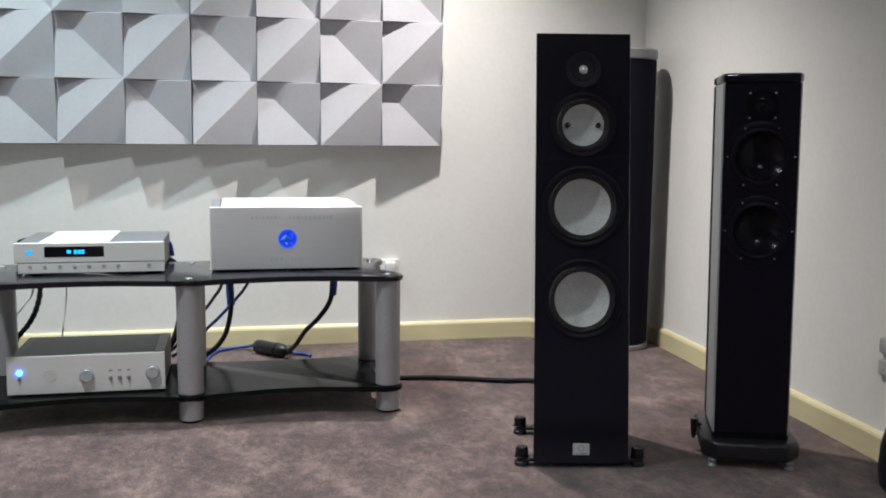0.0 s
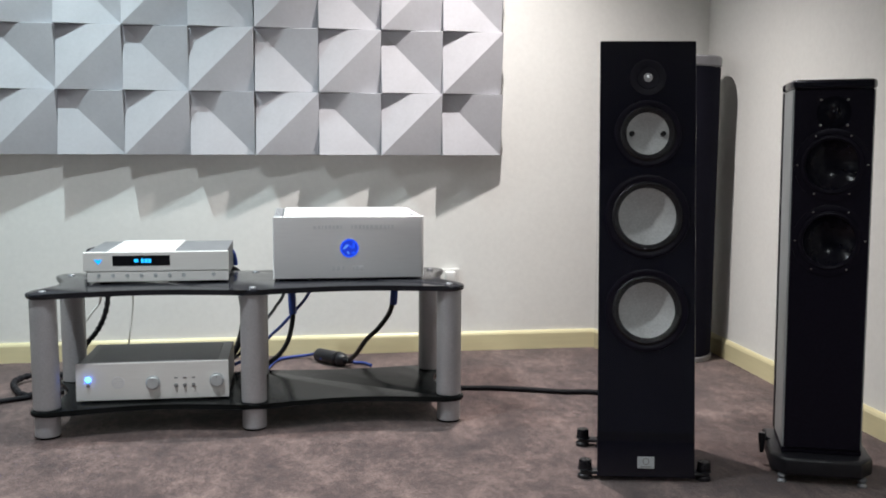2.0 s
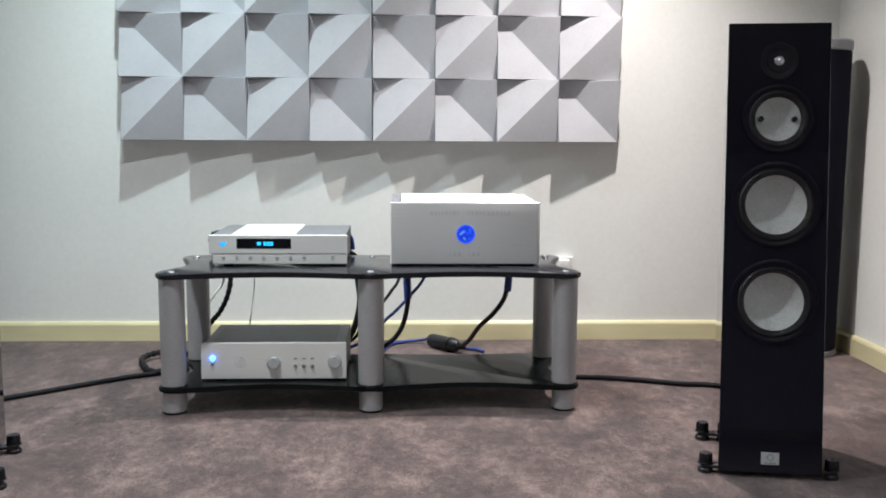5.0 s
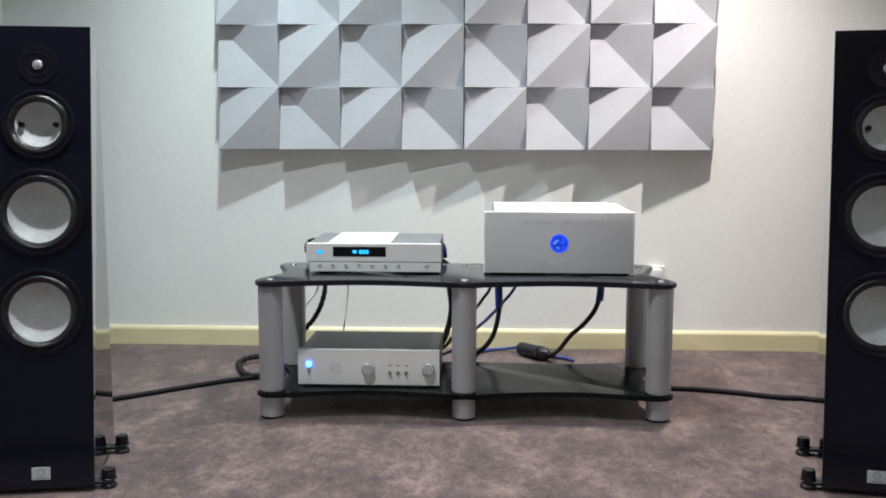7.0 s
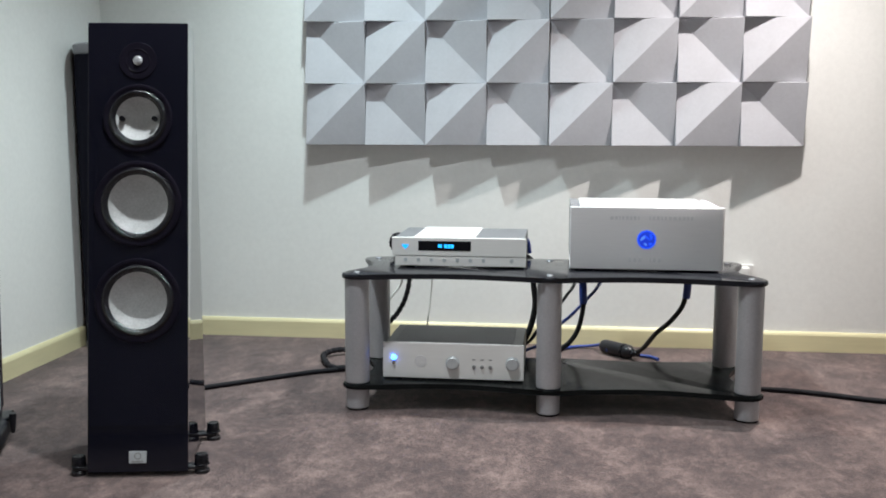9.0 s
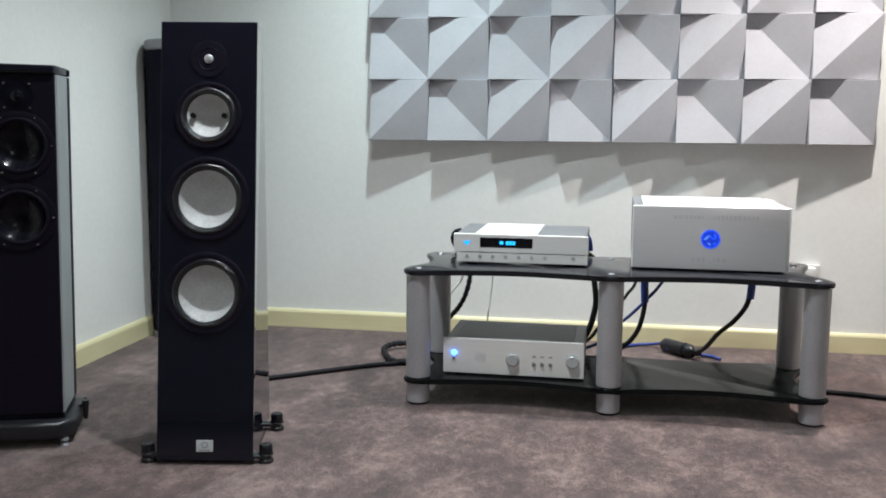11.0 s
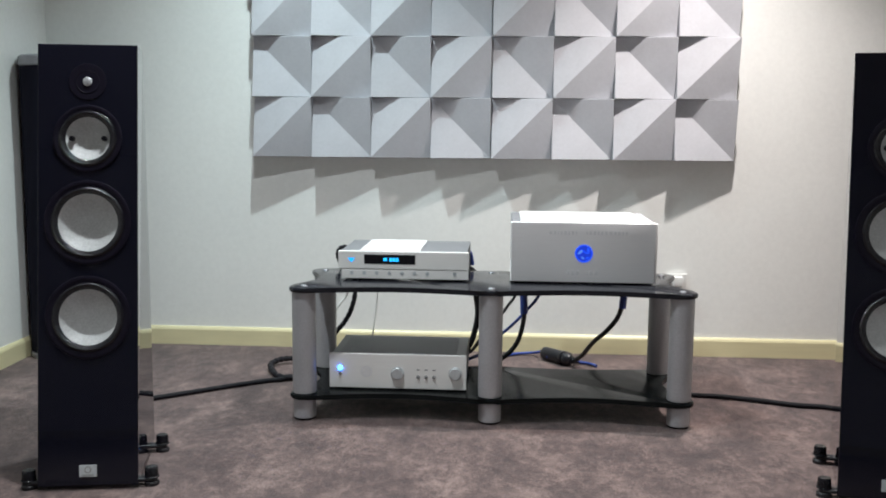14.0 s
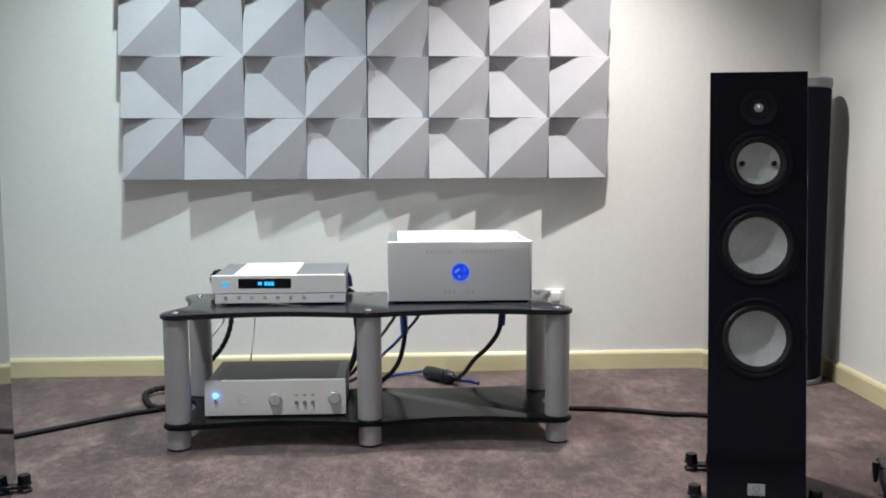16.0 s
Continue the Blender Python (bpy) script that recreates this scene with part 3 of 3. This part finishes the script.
def power_amp():
    x0, x1, y, z0, z1, d = 0.081, 0.5495, -0.760, 0.4335, 0.6250, 0.44
    s = thing("power_amplifier", pose(0, 0, 0), "large brushed-silver power amplifier with a glowing blue round emblem", "amplifier")
    outline = [(x0, y + 0.014), (x0, y + 0.003), (x0 + 0.003, y), (x1 - 0.013, y)]
    outline += [(x1 - 0.013 + 0.013 * math.sin(radians(a)), y + 0.013 - 0.013 * math.cos(radians(a))) for a in range(15, 91, 15)]
    outline += [(x1, y + 0.026), (x0, y + 0.026)]
    fascia = part("front_panel", prism(outline, z0, z1, 0.0015, 2), ALU, s, "thick brushed aluminium front", True)
    # Black slab put in for the dark shade between fascia and shelf.
    part("under_shade", box((x0 + 0.016, y + 0.006, 0.4295), (x1 - 0.016, y + d - 0.02, z0 - 0.0004), 0.001), RUBBER, s, "black slab standing for the shade under the amplifier")
    part("body", box((x0 + 0.030, y + 0.0265, z0 + 0.003), (x1 - 0.030, y + d, z1 - 0.012), 0.002), CASE_SIDE, s)
    part("top_cover", box((x0 + 0.032, y + 0.0262, z1 - 0.0115), (x1 - 0.032, y + d - 0.004, z1 - 0.0015), 0.003), ALU_TOP, s, "bright silver top cover")
    for a, b in ((x0 + 0.002, x0 + 0.0295), (x1 - 0.0295, x1 - 0.002)):
        sink = part("heat_sink", box((a, y + 0.0262, z0 + 0.004), (a + 0.4 * (b - a) if a > 0.3 else b, y + d, z1 - 0.012), 0.001), SINK, s, "finned grey heat sink")
        for k in range(13):
            yy = y + 0.034 + k * 0.031
            part("fin", box((a, yy, z0 + 0.004), (b, yy + 0.012, z1 - 0.0030), 0.001, 1), SINK, sink)
    emblem = part("emblem", lathe([(0.0285, 0), (0.0285, 0.0010), (0, 0.0012)], 40), GLOW_DIM, s, "glowing blue round emblem", True, Matrix.Translation((0.3155, y, 0.527)) @ FRONT)
    part("emblem_ring", lathe([(0.0290, 0.0008), (0.0288, 0.0018), (0.0252, 0.0018), (0.0250, 0.0008)], 40), GLOW, emblem, "bright blue rim", True)
    for k, (a, r0, long, wide) in enumerate(((158, 0.012, 0.0110, 0.0042), (255, 0.015, 0.0060, 0.0030), (35, 0.016, 0.0090, 0.0030), (310, 0.018, 0.0055, 0.0026), (80, 0.006, 0.0130, 0.0017))):
        q = Matrix.Rotation(radians(a), 4, "Z") @ Matrix.Translation((r0, 0, 0)) @ Matrix.Rotation(radians(64), 4, "Z") @ Matrix.Diagonal((long, wide, 1, 1))
        part("emblem_mark", lathe([(1.0, 0.0011), (0.9, 0.0019), (0, 0.0021)], 20), GLOW_PALE if k < 2 else GLOW, emblem, m=q)
    bar_text(fascia, 0.204, 0.5930, y - 0.0002, (0.010, 0.008, 0.004, 0.007, 0.009, 0.006, 0.008, 0.005), 0.011, 0.0045, ENGRAVE)
    bar_text(fascia, 0.322, 0.5935, y - 0.0002, (0.005, 0.009, 0.008, 0.006, 0.008, 0.009, 0.011, 0.008, 0.009, 0.006, 0.008), 0.011, 0.0045, ENGRAVE)
    bar_text(fascia, 0.262, 0.4640, y - 0.0002, (0.009, 0.009, 0.009), 0.013, 0.006, ENGRAVE)
    bar_text(fascia, 0.326, 0.4640, y - 0.0002, (0.004, 0.009, 0.010), 0.013, 0.006, ENGRAVE)
    for x in (x0 + 0.06, x1 - 0.06):
        for yy in (y + 0.06, y + 0.20):
            part("foot", rod(0.020, 0.427, 0.4297, 0.001, 24), RUBBER, s, "", True, Matrix.Translation((x, yy, 0)))
    return s


power_amp()

# ---- preamplifier on the lower shelf ----


def preamp():
    x0, x1, y, z0, z1 = -0.494, -0.053, -0.850, 0.091, 0.2035
    s = thing("preamplifier", pose(0, 0, 0), "silver-fronted preamplifier with two knobs on the lower shelf", "preamplifier")
    front = part("front_panel", box((x0, y, z0), (x1, y + 0.010, z1), 0.0018), ALU_SOFT, s, "silver front panel")
    part("case", box((x0 + 0.004, y + 0.0105, z0 + 0.004), (x1 - 0.004, y + 0.30, z1 - 0.006), 0.002), CASE, s)
    part("lid", box((x0 + 0.030, y + 0.030, z1 - 0.0062), (x1 - 0.035, y + 0.27, z1 - 0.003), 0.001), LID, s, "dark perforated lid")
    part("power_led", lathe([(0.0078, 0), (0.0075, 0.003), (0.005, 0.0055), (0, 0.0065)], 24), LED, s, "glowing blue power light", True, Matrix.Translation((-0.459, y, 0.156)) @ FRONT)
    part("toggle", lathe([(0, 0.006), (0.0028, 0.0055), (0.0024, 0.004), (0.005, 0.003), (0.005, 0)], 16), STEEL, s, "", True, Matrix.Translation((-0.459, y, 0.138)) @ FRONT)
    part("round_mark", lathe([(0.0185, 0), (0.0180, 0.0008), (0.0165, 0.0008), (0.0165, 0.0003), (0, 0.0003)], 36), ENGRAVE, front, "round engraved emblem", True, Matrix.Translation((-0.374, y, 0.145)) @ FRONT)
    for k in range(-2, 3):
        w = math.sqrt(0.0155 ** 2 - (k * 0.006) ** 2)
        part("letter_bar", box((-0.374 - w, y - 0.0007, 0.145 + k * 0.006 - 0.0012), (-0.374 + w, y + 0.0002, 0.145 + k * 0.006 + 0.0012)), ALU_SOFT, front)
    for x, z in ((-0.274, 0.142), (-0.0885, 0.1445)):
        knob = part("knob", lathe([(0, 0.0105), (0.0168, 0.0105), (0.0182, 0.0092), (0.0186, 0.0025), (0.0212, 0.0020), (0.0214, 0.0)], 36), BADGE, s, "turned aluminium knob", True, Matrix.Translation((x, y - 0.0005, z)) @ FRONT)
        part("pointer", box((-0.0006, 0.009, 0.0103), (0.0006, 0.016, 0.0109)), SINK, knob)
    for k in range(3):
        x = -0.2075 + k * 0.0255
        part("toggle", lathe([(0, 0.0065), (0.0032, 0.006), (0.0028, 0.004), (0.0058, 0.003), (0.0058, 0)], 16), CASE, s, "dark toggle switch", True, Matrix.Translation((x, y, 0.1315)) @ FRONT)
        part("letter_bar", box((x - 0.005, y - 0.0006, 0.1525), (x + 0.005, y + 0.0002, 0.1560)), CASE, front)
    for x in (x0 + 0.05, x1 - 0.05):
        for yy in (y + 0.05, y + 0.26):
            part("foot", rod(0.016, 0.085, 0.0955, 0.001, 24), RUBBER, s, "", True, Matrix.Translation((x, yy, 0)))
    return s


preamp()

# ---- cables and sockets ----


def cable(points, radius, mat, label, ripple=0.0, name="cable"):
    return tagged(part(name, tube(points, radius, 10, 10, ripple), mat, smooth=True), label, "cable")


cable([(-1.30, -1.02, 0.009), (-1.20, -0.84, 0.009), (-1.124, -0.765, 0.009), (-1.032, -0.690, 0.009), (-0.93, -0.605, 0.009), (-0.815, -0.515, 0.009), (-0.70, -0.44, 0.009), (-0.55, -0.30, 0.02),
       (-0.42, -0.36, 0.07)], 0.0085, BRAID, "thick dark braided speaker cable across the carpet", 0.04, "speaker_cable")
cable([(1.27, -0.78, 0.009), (1.16, -0.655, 0.009), (1.05, -0.630, 0.009), (0.92, -0.580, 0.009), (0.81, -0.548, 0.009), (0.70, -0.53, 0.009), (0.645, -0.49, 0.020), (0.605, -0.488, 0.10), (0.60, -0.49, 0.28), (0.56, -0.47, 0.39),
       (0.46, -0.33, 0.46)], 0.0085, BRAID, "thick dark braided speaker cable beside the rack", 0.04, "speaker_cable")
cable([(-0.60, -0.40, 0.012), (-0.735, -0.46, 0.013), (-0.80, -0.37, 0.014), (-0.825, -0.28, 0.018), (-0.79, -0.22, 0.022), (-0.72, -0.20, 0.018), (-0.60, -0.22, 0.014)], 0.0105, BRAID,
      "dark braided cable looped on the carpet", 0.18, "power_cable")
cable([(-0.075, -0.455, 0.435), (-0.040, -0.43, 0.40), (-0.038, -0.42, 0.328), (-0.031, -0.42, 0.257), (-0.043, -0.42, 0.186), (-0.065, -0.43, 0.133), (-0.10, -0.46, 0.11)], 0.0105, CABLE, "thick black signal cable behind the rack")
cable([(-0.072, -0.470, 0.498), (-0.058, -0.462, 0.478), (-0.052, -0.455, 0.440)], 0.0075, BLUE, "blue sleeved plug behind the disc player", 0, "cable_plug")
cable([(0.133, -0.315, 0.47), (0.133, -0.40, 0.40), (0.133, -0.42, 0.325), (0.137, -0.42, 0.259), (0.122, -0.42, 0.178), (0.095, -0.42, 0.127), (0.055, -0.42, 0.092), (0.0, -0.42, 0.05), (-0.10, -0.36, 0.012)],
      0.0085, CABLE, "black signal cable hanging behind the rack")
cable([(0.1325, -0.424, 0.385), (0.1335, -0.424, 0.325), (0.1360, -0.424, 0.262)], 0.0135, BLUE, "blue sleeved plug on the black cable", 0, "cable_plug")
cable([(0.26, -0.315, 0.46), (0.193, -0.40, 0.332), (0.150, -0.40, 0.275), (0.094, -0.40, 0.214), (0.056, -0.40, 0.179), (0.0, -0.42, 0.12), (-0.06, -0.47, 0.10)], 0.0055, BLUE, "thin blue cable hanging behind the rack")
cable([(0.15, -0.315, 0.46), (0.105, -0.38, 0.326), (0.080, -0.38, 0.285), (0.056, -0.38, 0.251), (0.0, -0.40, 0.19), (-0.045, -0.44, 0.13), (-0.09, -0.49, 0.11)], 0.0055, CABLE, "thin black cable hanging behind the rack")
cable([(0.03, -0.44, 0.20), (-0.02, -0.43, 0.165), (-0.05, -0.43, 0.125), (-0.085, -0.46, 0.105)], 0.005, CABLE, "thin black cable behind the preamplifier")
cable([(0.47, -0.315, 0.47), (0.490, -0.40, 0.40), (0.487, -0.42, 0.328), (0.474, -0.42, 0.262), (0.436, -0.40, 0.201), (0.395, -0.34, 0.145), (0.365, -0.25, 0.075), (0.345, -0.175, 0.036)], 0.0085, CABLE,
      "black mains cable hanging from the amplifier")
cable([(0.489, -0.424, 0.385), (0.4885, -0.424, 0.335), (0.4850, -0.424, 0.288)], 0.0135, BLUE, "blue sleeved plug under the shelf", 0, "cable_plug")
cable([(0.02, -0.30, 0.008), (0.06, -0.06, 0.008), (0.115, 0.012, 0.008), (0.18, 0.02, 0.012), (0.214, -0.025, 0.028)], 0.006, BLUE, "thin blue cable lying on the carpet")
cable([(0.335, -0.150, 0.026), (0.36, -0.11, 0.010), (0.40, -0.12, 0.008), (0.425, -0.16, 0.008)], 0.006, BLUE, "thin blue cable leaving the adapter")
cable([(-0.46, -0.47, 0.490), (-0.515, -0.47, 0.497), (-0.533, -0.462, 0.470), (-0.520, -0.45, 0.435), (-0.485, -0.42, 0.39), (-0.478, -0.42, 0.328), (-0.493, -0.42, 0.263), (-0.520, -0.42, 0.212), (-0.551, -0.42, 0.175), (-0.60, -0.40, 0.10), (-0.66, -0.33, 0.02), (-0.72, -0.28, 0.013)],
      0.0085, BRAID, "twisted black mains cable behind the rack", 0.16, "power_cable")
cable([(-0.50, -0.44, 0.40), (-0.526, -0.30, 0.303), (-0.562, -0.30, 0.251), (-0.62, -0.28, 0.16), (-0.64, -0.2, 0.004)], 0.0042, CLEAR, "thin white wire behind the rack leg", 0, "wire")
cable([(-0.392, -0.475, 0.436), (-0.394, -0.44, 0.41), (-0.396, -0.42, 0.328), (-0.402, -0.425, 0.25), (-0.408, -0.45, 0.19), (-0.41, -0.49, 0.12)], 0.0026, CLEAR, "thin clear wire hanging behind the shelf", 0, "wire")
cable([(0.742, 0.066, 0.285), (0.740, 0.070, 0.229), (0.740, 0.066, 0.079), (0.735, 0.02, 0.006), (0.68, -0.05, 0.004)], 0.0035, WHITE, "thin white mains lead down the wall", 0, "wire")


def adapter():
    s = thing("power_adapter", pose(0.276, -0.094, 0.0280, 0, 0, -47), "black rounded inline power adapter lying on the carpet", "power adapter")
    turn = Matrix.Rotation(radians(90), 4, "Y")
    body = part("body", lathe([(0, -0.078), (0.018, -0.078), (0.0245, -0.070), (0.0265, -0.058), (0.0265, 0.058), (0.0245, 0.068), (0.016, 0.078), (0, 0.078)], 28, turn), PLASTIC, s, "", True)
    part("grip_ring", lathe([(0.0266, 0.030), (0.028, 0.032), (0.028, 0.044), (0.0266, 0.046)], 28, turn), RUBBER, body, "", True)
    part("cable_boot", lathe([(0.016, 0.0782), (0.011, 0.095), (0.009, 0.11), (0, 0.11)], 20, turn), RUBBER, s, "", True)
    part("indicator", lathe([(0.005, 0), (0.004, 0.002), (0, 0.0026)], 14), BLUE, s, "small blue light", True, pose(-0.03, -0.0255, -0.006, 90, 0, 0))
    return s


adapter()


def wall_socket(m, plugs, label):
    s = thing("wall_socket", m, label, "wall socket")
    part("plate", box((-0.040, -0.010, -0.040), (0.040, 0, 0.040), 0.003), WHITE, s)
    for k, z in enumerate(plugs):
        plug = part("plug", box((-0.021, -0.045, z - 0.021), (0.021, -0.0105, z + 0.021), 0.006, 3), WHITE, s, "white mains plug", True)
        part("plug_neck", lathe([(0.010, 0), (0.008, 0.012), (0.005, 0.020), (0, 0.020)], 16), WHITE, plug, "", True, Matrix.Translation((-0.008, -0.030, z - 0.019)) @ Matrix.Rotation(radians(180), 4, "X"))
    return s


wall_socket(pose(0.764, BACK, 0.300), (0.012,), "white wall socket with a plug behind the rack")
wall_socket(pose(SIDE, -1.60, 0.293, 0, 0, -90), (0.030, -0.028), "white double wall socket with plugs on the side wall")


def small_object():
    # Unidentified black thing; this vessel shape only stands in for its rounded edge.
    s = thing("floor_object", pose(1.757, -1.765, 0), "small black rounded object, unidentified, on the carpet by the skirting", "pot")
    part("body", lathe([(0, 0), (0.046, 0), (0.056, 0.012), (0.061, 0.05), (0.058, 0.11), (0.050, 0.15), (0.046, 0.155), (0.044, 0.15), (0.04, 0.09), (0, 0.08)], 36), PLASTIC, s, "", True)
    return s


small_object()
